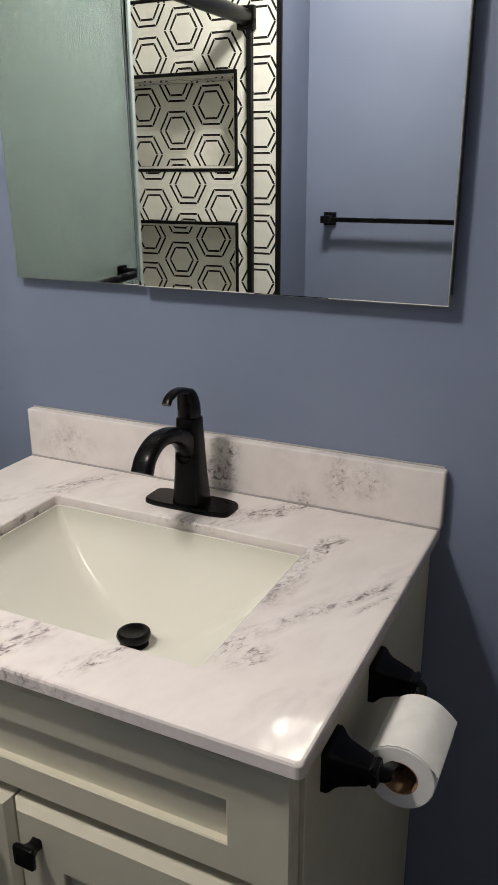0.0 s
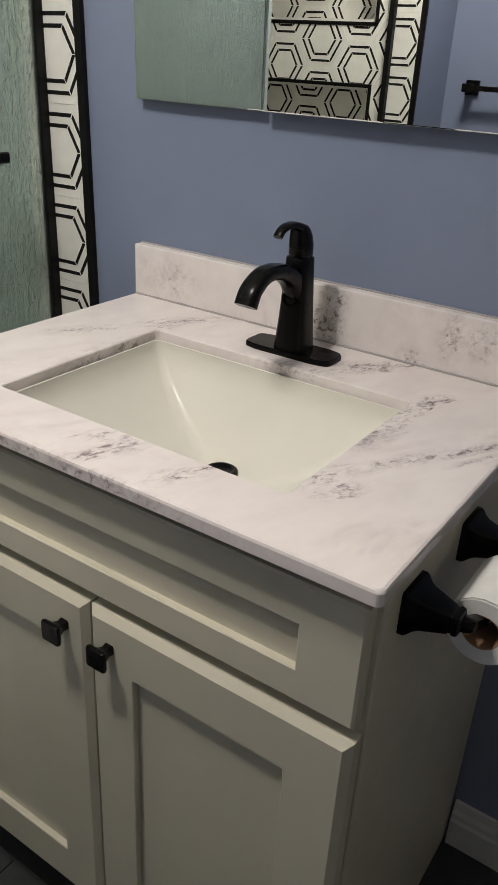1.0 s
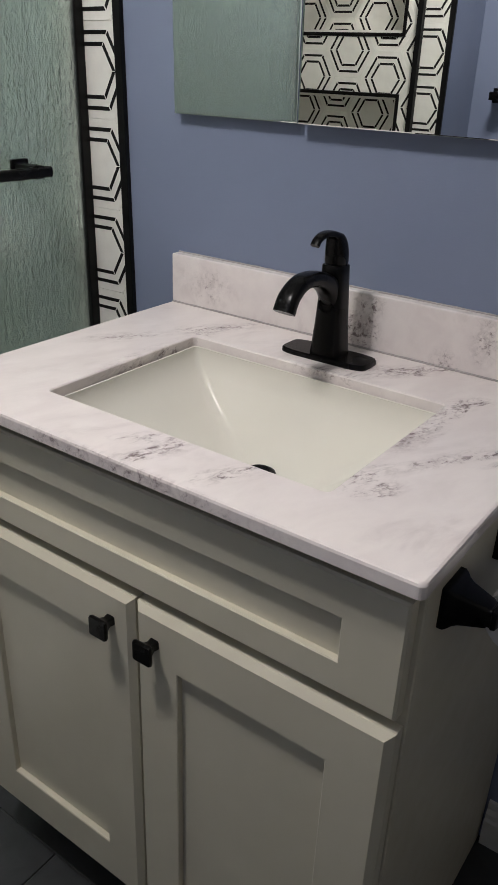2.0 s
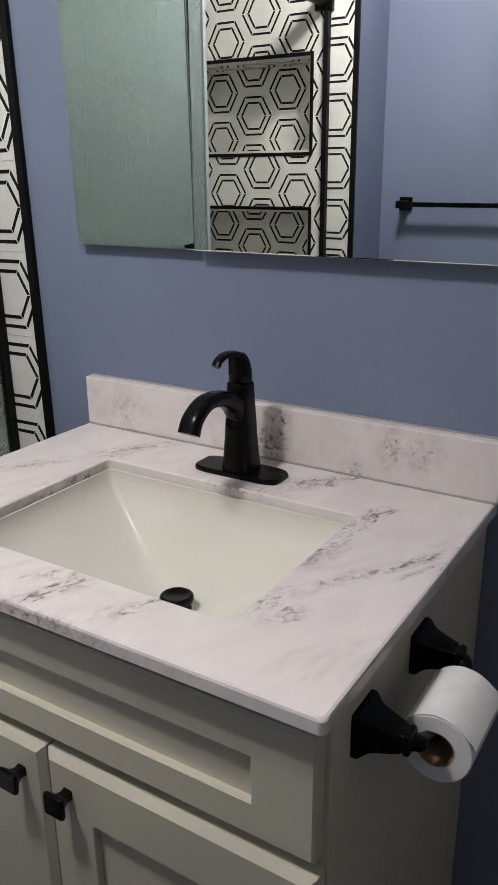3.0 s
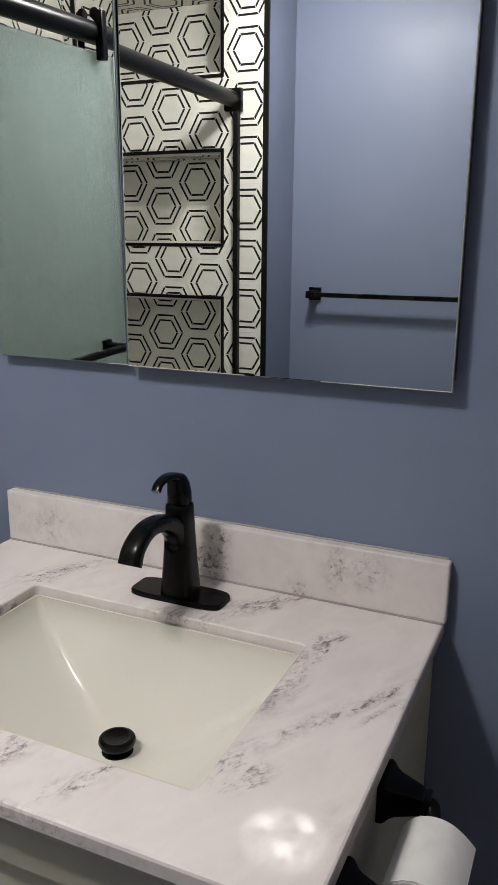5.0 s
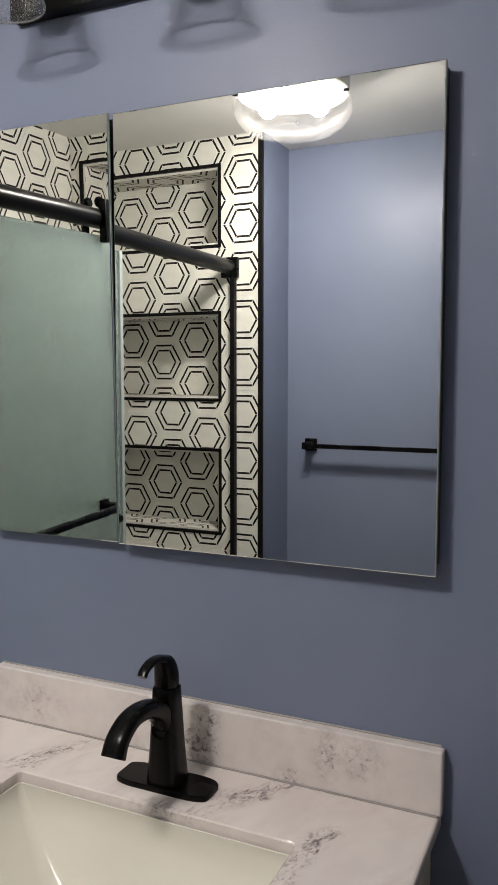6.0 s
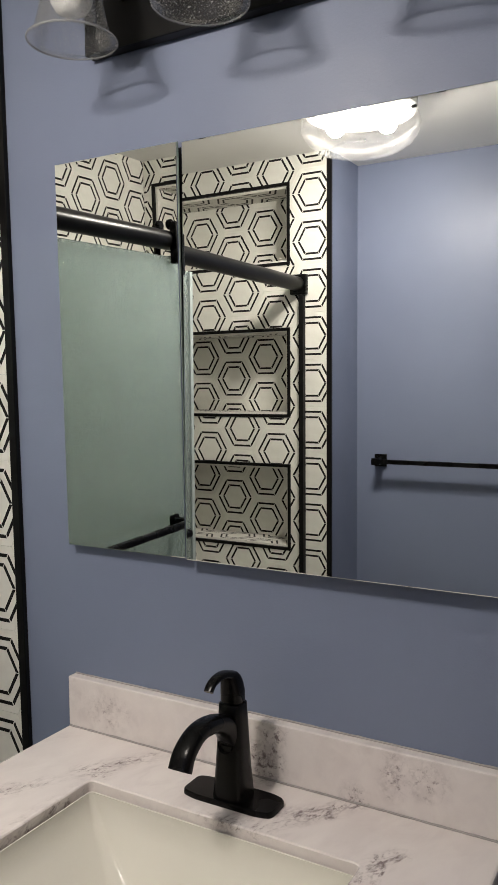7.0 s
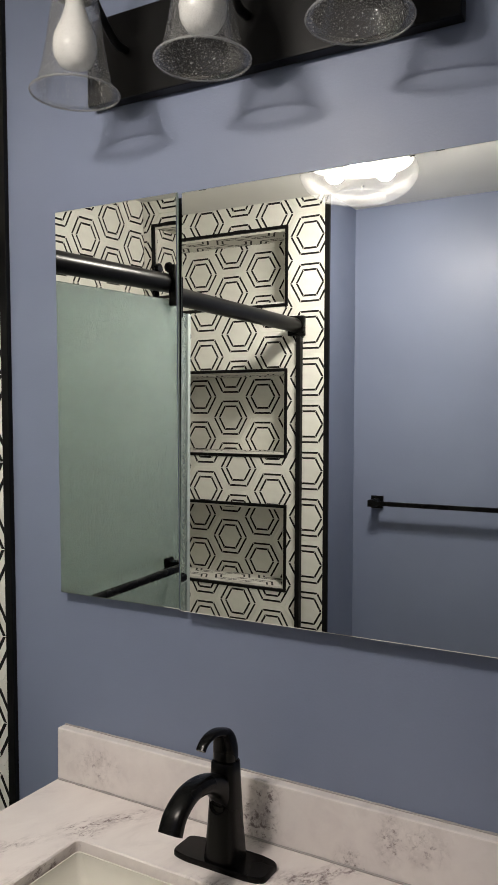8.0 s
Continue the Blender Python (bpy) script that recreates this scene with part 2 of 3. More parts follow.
def part(name, bm, material, parent=None, label="", smooth=40, flat_over=0.0012):
    ob = new(name, mesh_of(bm, name, material, smooth, flat_over))
    ob.parent = parent
    return tagged(ob, label) if label else ob


def thing(name, label, category, group="", kind=""):
    return tagged(new(name), label, category, group, kind)


def box(bm, x0, x1, y0, y1, z0, z1, bev=0.0, seg=2):
    made = bmesh.ops.create_cube(bm, size=1.0, matrix=Matrix.Translation(((x0 + x1) / 2, (y0 + y1) / 2, (z0 + z1) / 2)) @ Matrix.Diagonal((x1 - x0, y1 - y0, z1 - z0, 1)))
    if bev:
        edges = list({e for v in made["verts"] for e in v.link_edges})
        bmesh.ops.bevel(bm, geom=edges, offset=bev, segments=seg, affect="EDGES", profile=0.6)
    return bm


def boxes(*rows, bev=0.0):
    bm = bmesh.new()
    for r in rows:
        box(bm, *r, bev=bev)
    return bm


def loft(bm, loops, close_u=True, cap0=False, cap1=False, ring=False):
    """Joins loops of equally many points."""
    vs = [[bm.verts.new(p) for p in loop] for loop in loops]
    pairs = list(zip(vs, vs[1:])) + ([(vs[-1], vs[0])] if ring else [])
    for a, b in pairs:
        n = len(a)
        for i in range(n if close_u else n - 1):
            j = (i + 1) % n
            bm.faces.new((a[i], a[j], b[j], b[i]))
    if cap0:
        bm.faces.new(vs[0])
    if cap1:
        bm.faces.new(vs[-1])
    return bm


def rrect(cx, cy, hx, hy, r, z, n=5):
    pts = []
    for k, (sx, sy) in enumerate(((1, 1), (-1, 1), (-1, -1), (1, -1))):
        for i in range(n + 1):
            a = radians(90 * k + 90 * i / n)
            pts.append((cx + sx * (hx - r) + r * math.cos(a), cy + sy * (hy - r) + r * math.sin(a), z))
    return pts


def lathe(bm, profile, at=(0, 0, 0), n=32, m=Matrix()):
    loops = [[m @ Vector((r * math.cos(2 * math.pi * i / n), r * math.sin(2 * math.pi * i / n), z)) + Vector(at) for i in range(n)] for r, z in profile]
    return loft(bm, loops)


def sweep(bm, pts, sizes, n=16, power=2.0, side=(1, 0, 0), caps=True):
    """A tube along pts in a plane whose normal is side; sizes: half width along side and half height."""
    pts, side, loops = [Vector(p) for p in pts], Vector(side).normalized(), []
    for i, p in enumerate(pts):
        d = (pts[min(i + 1, len(pts) - 1)] - pts[max(i - 1, 0)]).normalized()
        up = side.cross(d).normalized()
        w, h = sizes[i]
        loop = []
        for k in range(n):
            a = 2 * math.pi * (k + 0.5) / n
            c, s = math.cos(a), math.sin(a)
            loop.append(p + side * (w * math.copysign(abs(c) ** (2 / power), c)) + up * (h * math.copysign(abs(s) ** (2 / power), s)))
        loops.append(loop)
    return loft(bm, loops, True, caps, caps)


def smooth_path(points, n):
    """A Catmull-Rom curve through the points, which may carry sizes as further numbers."""
    pts = [np.array(p, float) for p in points]
    pts = [2 * pts[0] - pts[1], *pts, 2 * pts[-1] - pts[-2]]
    out = []
    for i in range(1, len(pts) - 2):
        p0, p1, p2, p3 = pts[i - 1:i + 3]
        for k in range(n):
            t = k / n
            out.append(0.5 * (2 * p1 + (p2 - p0) * t + (2 * p0 - 5 * p1 + 4 * p2 - p3) * t * t + (3 * p1 - p0 - 3 * p2 + p3) * t ** 3))
    out.append(pts[-2])
    return out


# ---- the room ----
XE, YS, XW, YT = 1.45, -1.731, -1.285, -1.500      # east wall, towel wall, shower's long wall, shower's end wall (behind the tile)
XC = -0.510                                       # the corner where the tile ends
ZN = [(1.995, 2.262), (1.455, 1.755), (0.972, 1.266)]  # the three niches, bottom and top
NX0, NX1, ND = -1.228, -0.680, 0.15               # the niches' sides and depth

wall_north = tagged(part("wall_north", boxes((XW - 0.1, XE + 0.1, 0.0, 0.12, 0, CEIL)), BLUE, smooth=0), "slate-blue satin painted wall behind the vanity", "wall", kind="structure")
wall_south = tagged(part("wall_south", boxes((XC, XE + 0.1, YS - 0.1, YS, 0, CEIL)), BLUE, smooth=0), "slate-blue painted wall with the towel bar", "wall", kind="structure")
# the east wall is never seen; its greige is pale to bounce fill light
wall_east = tagged(part("wall_east", boxes((XE, XE + 0.1, YS, 0, 0, CEIL)), plain("greige_paint", (0.46, 0.44, 0.40), 0.6, 0, 0.06, 3), smooth=0), "plain greige side wall, unseen, toned to bounce fill light", "wall", kind="structure")
wall_west = tagged(part("wall_west", boxes((XW - 0.1, XW, YT, 0, 0, CEIL)), GROUT, smooth=0), "shower wall of white hexagon tile with black lines", "wall", kind="structure")


def end_wall():
    rows, y0 = [], YS - 0.1
    rows.append((XW - 0.1, NX0, y0, YT, 0, CEIL))
    rows.append((NX1, XC - 0.004, y0, YT, 0, CEIL))
    edges = [0.0] + [z for pair in reversed(ZN) for z in pair] + [CEIL]
    for a, b in zip(edges[::2], edges[1::2]):
        rows.append((NX0, NX1, y0, YT, a, b))
    for a, b in ZN:
        rows.append((NX0, NX1, y0, YT - ND, a, b))
    return boxes(*rows)


wall_shower_end = tagged(part("wall_shower_end", end_wall(), GROUT, smooth=0), "shower end wall of hexagon tile with three niches", "wall", kind="structure")
wall_return = tagged(part("wall_return", boxes((XC - 0.004, XC, YS, YT - 0.0, 0, CEIL)), BLUE, smooth=0), "narrow slate-blue return beside the shower tile", "wall", kind="structure")
ceiling = tagged(part("ceiling", boxes((XW - 0.1, XE + 0.1, YS - 0.1, 0.12, CEIL, CEIL + 0.1)), CEILING, smooth=0), "plain off-white painted ceiling", "ceiling", kind="structure")
floor = tagged(part("floor", boxes((XW - 0.1, XE + 0.1, YS - 0.1, 0.12, -0.1, -0.004)), plain("dark_grout", (0.06, 0.062, 0.062), 0.85), smooth=0), "charcoal stone-look floor tiles with grey joints", "floor", kind="structure")


def baseboard(name, a, b, face):
    """A moulded board from a to b along a wall; face: the way it looks."""
    bm = bmesh.new()
    prof = [(0.0, 0.0), (0.016, 0.0), (0.016, 0.062), (0.012, 0.068), (0.012, 0.078), (0.007, 0.088), (0.006, 0.104), (0.0, 0.106)]
    f = Vector(face)
    loops = [[Vector(p) + f * d + Vector((0, 0, z)) for d, z in prof] for p in (a, b)]
    loft(bm, loops, True, True, True)
    return tagged(part(name, bm, WHITE_TRIM, smooth=30), "white moulded wooden baseboard along the wall", "baseboard", kind="structure")


baseboard("baseboard", (0.382, 0, 0), (XE, 0, 0), (0, -1, 0))
baseboard("baseboard", (XE, -0.018, 0), (XE, YS + 0.018, 0), (-1, 0, 0))
baseboard("baseboard", (XE, YS, 0), (XC + 0.018, YS, 0), (0, 1, 0))

# shower pan with a threshold
bm = bmesh.new()
box(bm, -0.70, -0.55, YT, 0, 0, 0.11, 0.012)
box(bm, XW, -0.70, YT, 0, 0, 0.05, 0.004)
tagged(part("shower_pan", bm, ACRYLIC), "white acrylic shower pan with a raised threshold", "shower pan", kind="structure")


# ---- the vanity ----
HC, TH = 0.935, 0.020   # the stone's top and thickness
vanity = thing("vanity_cabinet", "cream painted shaker vanity cabinet under a marble top", "vanity cabinet")
for a, b in ((-0.376, -0.358), (0.358, 0.376)):
    bm = bmesh.new()
    outline = [(-0.470, 0.0), (-0.002, 0.0), (-0.002, HC - TH - 0.001), (-0.512, HC - TH - 0.001), (-0.512, 0.1), (-0.470, 0.1)]
    loft(bm, [[(x, y, z) for y, z in outline] for x in (a, b)], True, True, True)
    part("side_panel", bm, CREAM, vanity, smooth=25)
part("back_panel", boxes((-0.358, 0.358, -0.02, -0.002, 0.1, HC - 0.021)), CREAM, vanity)
part("bottom_panel", boxes((-0.358, 0.358, -0.512, -0.02, 0.1, 0.118)), CREAM, vanity)
part("toe_kick", boxes((-0.358, 0.358, -0.47, -0.455, 0.0, 0.1)), CREAM, vanity)
for x in (-0.350, 0.350):
    part("stile", box(bmesh.new(), x - 0.030, x + 0.030, -0.532, -0.512, 0.1, HC - TH - 0.001, 0.0015, 1), CREAM, vanity, "face-frame stile standing proud of the side", smooth=25)
for a, b, y in ((0.70, 0.76, -0.532), (0.1, 0.15, -0.532), (0.86, HC - 0.021, -0.475)):
    part("rail", boxes((-0.32, 0.32, y, y + 0.02, a, b)), CREAM, vanity)


def shaker(x0, x1, z0, z1, px0, px1, pz0, pz1, y0, y1, chamfer):
    """A framed panel: y1 is its face, chamfered all round; the field lies 9 mm back."""
    bm = bmesh.new()
    def loop(a, b, c, d, y):
        return [(a, y, c), (b, y, c), (b, y, d), (a, y, d)]
    k = chamfer
    loft(bm, [loop(x0, x1, z0, z1, y0), loop(x0, x1, z0, z1, y1 + k), loop(x0 + k, x1 - k, z0 + k, z1 - k, y1),
              loop(px0 - 0.0015, px1 + 0.0015, pz0 - 0.0015, pz1 + 0.0015, y1), loop(px0, px1, pz0, pz1, y1 + 0.0015), loop(px0, px1, pz0, pz1, y1 + 0.010)], True, True, True)
    return bm


part("drawer_front", shaker(-0.373, 0.373, 0.742, 0.894, -0.300, 0.300, 0.785, 0.842, -0.532, -0.552, 0.003), CREAM, vanity, "fixed drawer front with a long recessed panel", smooth=25)


def knob(parent, x, z, y):
    bm = bmesh.new()
    def sq(h, yy, r):
        return [(px, yy, pz) for px, pz, _ in rrect(x, z, h, h, r, 0, 3)]
    loft(bm, [sq(0.0075, y, 0.003), sq(0.0065, y - 0.008, 0.003), sq(0.0085, y - 0.015, 0.003), sq(0.0145, y - 0.021, 0.003), sq(0.0155, y - 0.024, 0.003), sq(0.0145, y - 0.027, 0.003)], True, True, True)
    return part("knob", bm, BLACK, parent, "square flared matte black knob")


for x0, x1, kx in ((-0.373, 0.0025, -0.036), (0.0065, 0.377, 0.043)):
    left = kx < 0
    px0, px1 = (-0.298, -0.068) if left else (0.081, 0.301)
    door = part("door", shaker(x0, x1, 0.125, 0.726, px0, px1, 0.212, 0.645, -0.534, -0.559, 0.009), CREAM, vanity, "shaker door with a flat recessed panel", smooth=25)
    knob(door, kx, 0.678, -0.558)

# the stone top with its cut-out
top = thing("vanity_countertop", "white marble vanity top with grey-purple veins", "countertop")
SX, SY, SHX, SHY = 0.0045, -0.3175, 0.2275, 0.1605
X0, X1, YF = -0.394, 0.390, -0.571
cx, cy, hx, hy = (X0 + X1) / 2, (YF - 0.001) / 2, (X1 - X0) / 2, (-YF - 0.001) / 2
bm = bmesh.new()
loft(bm, [rrect(SX, SY, SHX, SHY, 0.008, HC - TH), rrect(SX, SY, SHX, SHY, 0.008, HC - 0.002), rrect(SX, SY, SHX + 0.002, SHY + 0.002, 0.010, HC),
          rrect(cx, cy, hx - 0.004, hy - 0.004, 0.006, HC), rrect(cx, cy, hx - 0.0012, hy - 0.0012, 0.007, HC - 0.0012), rrect(cx, cy, hx, hy, 0.008, HC - 0.004),
          rrect(cx, cy, hx, hy, 0.008, HC - TH + 0.002), rrect(cx, cy, hx - 0.002, hy - 0.002, 0.008, HC - TH)], True, ring=True)
part("slab", bm, MARBLE, top, smooth=50, flat_over=0.00003)
bm = box(bmesh.new(), X0 + 0.001, X1 + 0.003, -0.0205, -0.001, HC + 0.0006, 1.0275, 0.0035, 3)
part("backsplash", bm, MARBLE, top, "low marble backsplash standing on the slab")
bm = bmesh.new()
for i in range(2):
    y, z = ((-0.0215, HC + 0.001), (-0.002, 1.028))[i]
    pts = [(X0 + 0.004 + (X1 - X0 - 0.006) * k / 60, y + random.uniform(-0.0003, 0.0003), z + random.uniform(-0.0002, 0.0003)) for k in range(61)]
    sweep(bm, pts, [(random.uniform(0.0017, 0.0024),) * 2 for _ in pts], 6, side=(0, 1, 0))
part("caulk_bead", bm, CAULK, top, "glossy bead of clear caulk")

# the basin
sink = thing("undermount_sink", "ivory porcelain rectangular undermount sink with sloping sides", "sink")
DX, DY, DZ = 0.0, -0.273, 0.776
bm = bmesh.new()
def basin(off):
    f = lambda t, a, b: a + (b - a) * t
    loops = [rrect(SX, SY, SHX + 0.020 + off, SHY + 0.018 + off, 0.02, HC - TH - 0.0005)]
    if not off:    # the lip stands up inside the stone's cut-out
        loops += [rrect(SX, SY, SHX - k, SHY - k, 0.0075, z) for k, z in ((0.0032, HC - TH - 0.0008), (0.0032, HC - 0.0160), (0.0038, HC - 0.0153), (0.0050, HC - 0.0160))]
    for t, d in ((0.03, 0.014), (0.12, 0.040), (0.35, 0.084), (0.60, 0.119), (0.80, 0.138), (0.90, 0.144)):
        loops.append(rrect(f(t, SX, DX), f(t, SY, DY), f(t, SHX, 0.022) + off, f(t, SHY, 0.022) + off, 0.009 + 0.04 * t * (1 - t) + 0.012 * t, HC - TH - d - off))
    loops.append(rrect(DX, DY, 0.0215 + off, 0.0215 + off, 0.0214, DZ - off))
    return loops
inner, outer = basin(0.0), basin(0.008)
loft(bm, inner + outer[::-1], True)
part("bowl", bm, PORCELAIN, sink, smooth=50, flat_over=1.0)
bm = lathe(bmesh.new(), [(0.0, 0.0), (0.0215, 0.0), (0.0235, -0.004), (0.021, -0.03), (0.0, -0.03)], (DX, DY, DZ + 0.001))
drain = part("drain", bm, BLACK, sink, "black drain flange")
bm = lathe(bmesh.new(), [(0.0005, 0.0158), (0.015, 0.0160), (0.0185, 0.0182), (0.0215, 0.0186), (0.0250, 0.0165), (0.0262, 0.012), (0.024, 0.007), (0.012, 0.006), (0.011, 0.0)], (DX, DY, DZ + 0.004))
part("stopper", bm, BLACK, drain, "dished matte black pop-up stopper")

# the tap
faucet = thing("faucet", "matte black single-handle bathroom faucet on a deck plate", "faucet")
FX, FY = 0.004, -0.095
bm = bmesh.new()
def plate_loop(s, z):
    pts = []
    for k in range(48):
        a = 2 * math.pi * (k + 0.5) / 48
        c, q = math.cos(a), math.sin(a)
        u, v = math.copysign(abs(c) ** 0.16, c), math.copysign(abs(q) ** 0.16, q)
        pts.append((FX + 0.0790 * u * (1 - 0.06 * v * v) * s, FY - 0.002 + 0.0325 * v * (1 - 0.24 * u * u) * s, z))
    return pts
loft(bm, [plate_loop(1.0, HC), plate_loop(1.0, HC + 0.006), plate_loop(0.975, HC + 0.0085), plate_loop(0.5, HC + 0.0085)], True, True, True)
part("base_plate", bm, BLACK, faucet)
body = [(0.000, 0.0275, 0.0265), (0.010, 0.0262, 0.0255), (0.05, 0.0232, 0.0222), (0.10, 0.0205, 0.0195), (0.128, 0.0192, 0.0182), (0.140, 0.0187, 0.0177), (0.1415, 0.0175, 0.0167)]
bm = bmesh.new()
def col_loop(z, w, d, p=3.6, lean=0.0):
    return [(FX + w * math.copysign(abs(math.cos(a)) ** (2 / p), math.cos(a)), FY + lean + d * math.copysign(abs(math.sin(a)) ** (2 / p), math.sin(a)), z) for a in (2 * math.pi * (k + 0.5) / 28 for k in range(28))]
loft(bm, [col_loop(HC + 0.008 + z, w, d) for z, w, d in body], True, True, True)
part("body", bm, BLACK, faucet)
rows = smooth_path([(FX, FY - 0.004, HC + 0.098, 0.0165, 0.020), (FX, FY - 0.028, HC + 0.123, 0.0160, 0.0155), (FX, FY - 0.062, HC + 0.1375, 0.0158, 0.0118),
                    (FX, FY - 0.099, HC + 0.1385, 0.0158, 0.0105), (FX, FY - 0.127, HC + 0.1235, 0.0164, 0.0105), (FX, FY - 0.1395, HC + 0.103, 0.0168, 0.0112)], 6)
bm = sweep(bmesh.new(), [r[:3] for r in rows], [(r[3], r[4]) for r in rows], 20, 3.0)
part("spout", bm, BLACK, faucet, "arched spout with a flat underside")
bm = bmesh.new()
cap = [(0.000, 0.0200, 0.0185, 0), (0.004, 0.0212, 0.0195, 0), (0.020, 0.0208, 0.0195, -0.0005), (0.035, 0.0190, 0.0185, -0.003), (0.045, 0.0160, 0.0165, -0.006), (0.051, 0.0115, 0.012, -0.010), (0.053, 0.004, 0.004, -0.012)]
loft(bm, [col_loop(HC + 0.1505 + z * 0.9, w * 0.82, d * 0.82, 2.8, lean) for z, w, d, lean in cap], True, True, True)
rows = smooth_path([(FX, FY - 0.002, HC + 0.188, 0.0120, 0.009), (FX, FY - 0.022, HC + 0.1970, 0.0100, 0.0058), (FX, FY - 0.043, HC + 0.1990, 0.0085, 0.0043), (FX, FY - 0.059, HC + 0.1945, 0.0076, 0.0040), (FX, FY - 0.067, HC + 0.1865, 0.0074, 0.0040)], 5)
sweep(bm, [r[:3] for r in rows], [(r[3], r[4]) for r in rows], 14, 3.0)
part("handle", bm, BLACK, faucet, "curled lever handle on a rounded cap")
bm = lathe(bmesh.new(), [(0.0, 0.0), (0.0105, 0.0), (0.0115, 0.001), (0.0115, 0.004)], (FX, FY - 0.0215, HC + 0.090), 20, pose(0, 0, 0, 90))
part("button", bm, BLACK, faucet)

# paper holder on the cabinet's side
XS = 0.376
holder = thing("toilet_paper_holder", "matte black two-post toilet paper holder on the vanity side", "paper holder")
ZP, ROLL_X = 0.848, 0.447
for yp, way in ((-0.454, 1), (-0.288, -1)):
    bm = bmesh.new()
    def sec(x, h, r, zz=ZP):
        return [(x, a, b) for a, b, _ in rrect(yp, zz, h, h, r, 0, 3)]
    loft(bm, [sec(XS, 0.0262, 0.003), sec(XS + 0.006, 0.0262, 0.003), sec(XS + 0.009, 0.0250, 0.004), sec(XS + 0.014, 0.0215, 0.005), sec(XS + 0.019, 0.0192, 0.005), sec(XS + 0.046, 0.0128, 0.004), sec(XS + 0.0475, 0.0112, 0.003), sec(XS + 0.050, 0.0112, 0.003),
              sec(XS + 0.0515, 0.0125, 0.003), sec(XS + 0.056, 0.0118, 0.003), sec(XS + 0.0575, 0.0095, 0.003)], True, True, True)
    nose = smooth_path([(XS + 0.050, yp, ZP, 0.0085), (XS + 0.061, yp + 0.007 * way, ZP - 0.003, 0.0082), (ROLL_X - 0.006, yp + 0.022 * way, ZP - 0.008, 0.0068), (ROLL_X, yp + 0.036 * way, ZP - 0.0105, 0.0058)], 4)
    sweep(bm, [q[:3] for q in nose], [(q[3], q[3]) for q in nose], 12, 4.0, side=(0, 0, 1))
    post = part("post", bm, BLACK, holder, "flared square post")
bm = bmesh.new()
sweep(bm, [(ROLL_X, y, ZP - 0.0105) for y in (-0.422, -0.408, -0.407, -0.342, -0.318)], [(0.0052, 0.0052), (0.0052, 0.0052), (0.0075, 0.0075), (0.0075, 0.0075), (0.0052, 0.0052)], 14)
part("roller", bm, CHROME, holder, "dark steel spring roller")
roll = thing("toilet_paper_roll", "white toilet paper roll with a loose end", "toilet paper")
RZ, RR, Y0, Y1 = ZP - 0.0230, 0.0392, -0.4265, -0.328
bm = bmesh.new()
prof = [(0.0212, Y0), (RR - 0.001, Y0), (RR, Y0 + 0.001), (RR, Y1 - 0.001), (RR - 0.001, Y1), (0.0212, Y1)]
loops = []
for r, y in prof:
    loops.append([(ROLL_X + r * (1 + 0.012 * math.sin(3 * a)) * math.cos(a), y, RZ + r * (1 + 0.012 * math.sin(3 * a)) * math.sin(a)) for a in (2 * math.pi * k / 48 for k in range(48))])
loft(bm, loops, True, ring=True)
part("paper", bm, PAPER, roll)
bm = bmesh.new()
loft(bm, [[(ROLL_X + r * math.cos(a), y, RZ + r * math.sin(a)) for a in (2 * math.pi * k / 40 for k in range(40))] for r, y in ((0.0200, Y0), (0.0210, Y0), (0.0210, Y1), (0.0200, Y1))], True, ring=True)
part("core", bm, CORE, roll, "brown cardboard core")
bm = bmesh.new()
loops = []
for k in range(24):
    a = radians(150 - 5.6 * k)
    r = RR + 0.0006 + 0.0042 * max(0.0, (k - 17) / 6) ** 2
    ragged = 0.0007 * math.sin(k * 2.1)
    loops.append([(ROLL_X + (r + dr) * math.cos(a), y, RZ + (r + dr) * math.sin(a)) for y, dr in ((Y0 + 0.0005 + ragged, 0), (Y1 - 0.001, 0), (Y1 - 0.001, 0.0008), (Y0 + 0.0005 + ragged, 0.0008))])
loft(bm, loops, True, True, True)
part("loose_sheet", bm, PAPER, roll, "torn loose end of the paper")

# ---- mirror cabinet ----
cabinet = thing("medicine_cabinet", "frameless mirrored medicine cabinet with two doors on the blue wall", "medicine cabinet")
MZ0, MZ1, MY = 1.2715, 1.9375, -0.028
part("body", boxes((-0.376, 0.3785, -0.0155, 0.0, MZ0 + 0.014, MZ1 - 0.004)), DARK_GAP, cabinet, "dark shallow cabinet box")
for x0, x1, m in ((-0.3845, -0.1275, pose(-0.3845, MY, 1.605, 1.2, 0, 0.1) @ pose(0.3845, -MY, -1.605)), (-0.1235, 0.3800, Matrix())):
    bm = box(bmesh.new(), x0, x1, MY + 0.0012, MY + 0.0062, MZ0, MZ1, 0.0008, 1)
    bm.transform(m)
    door = part("mirror_door", bm, GLASS_EDGE, cabinet, "frameless mirror door with a polished glass edge")
    bm = bmesh.new()
    loft(bm, [[(x0 + g, y, MZ0 + g), (x1 - g, y, MZ0 + g), (x1 - g, y, MZ1 - g), (x0 + g, y, MZ1 - g)] for g, y in ((0.0006, MY + 0.0009), (0.0019, MY))], True, False, True)
    bm.transform(m)
    part("mirror", bm, SILVER, door, "clean silvered mirror", smooth=0)

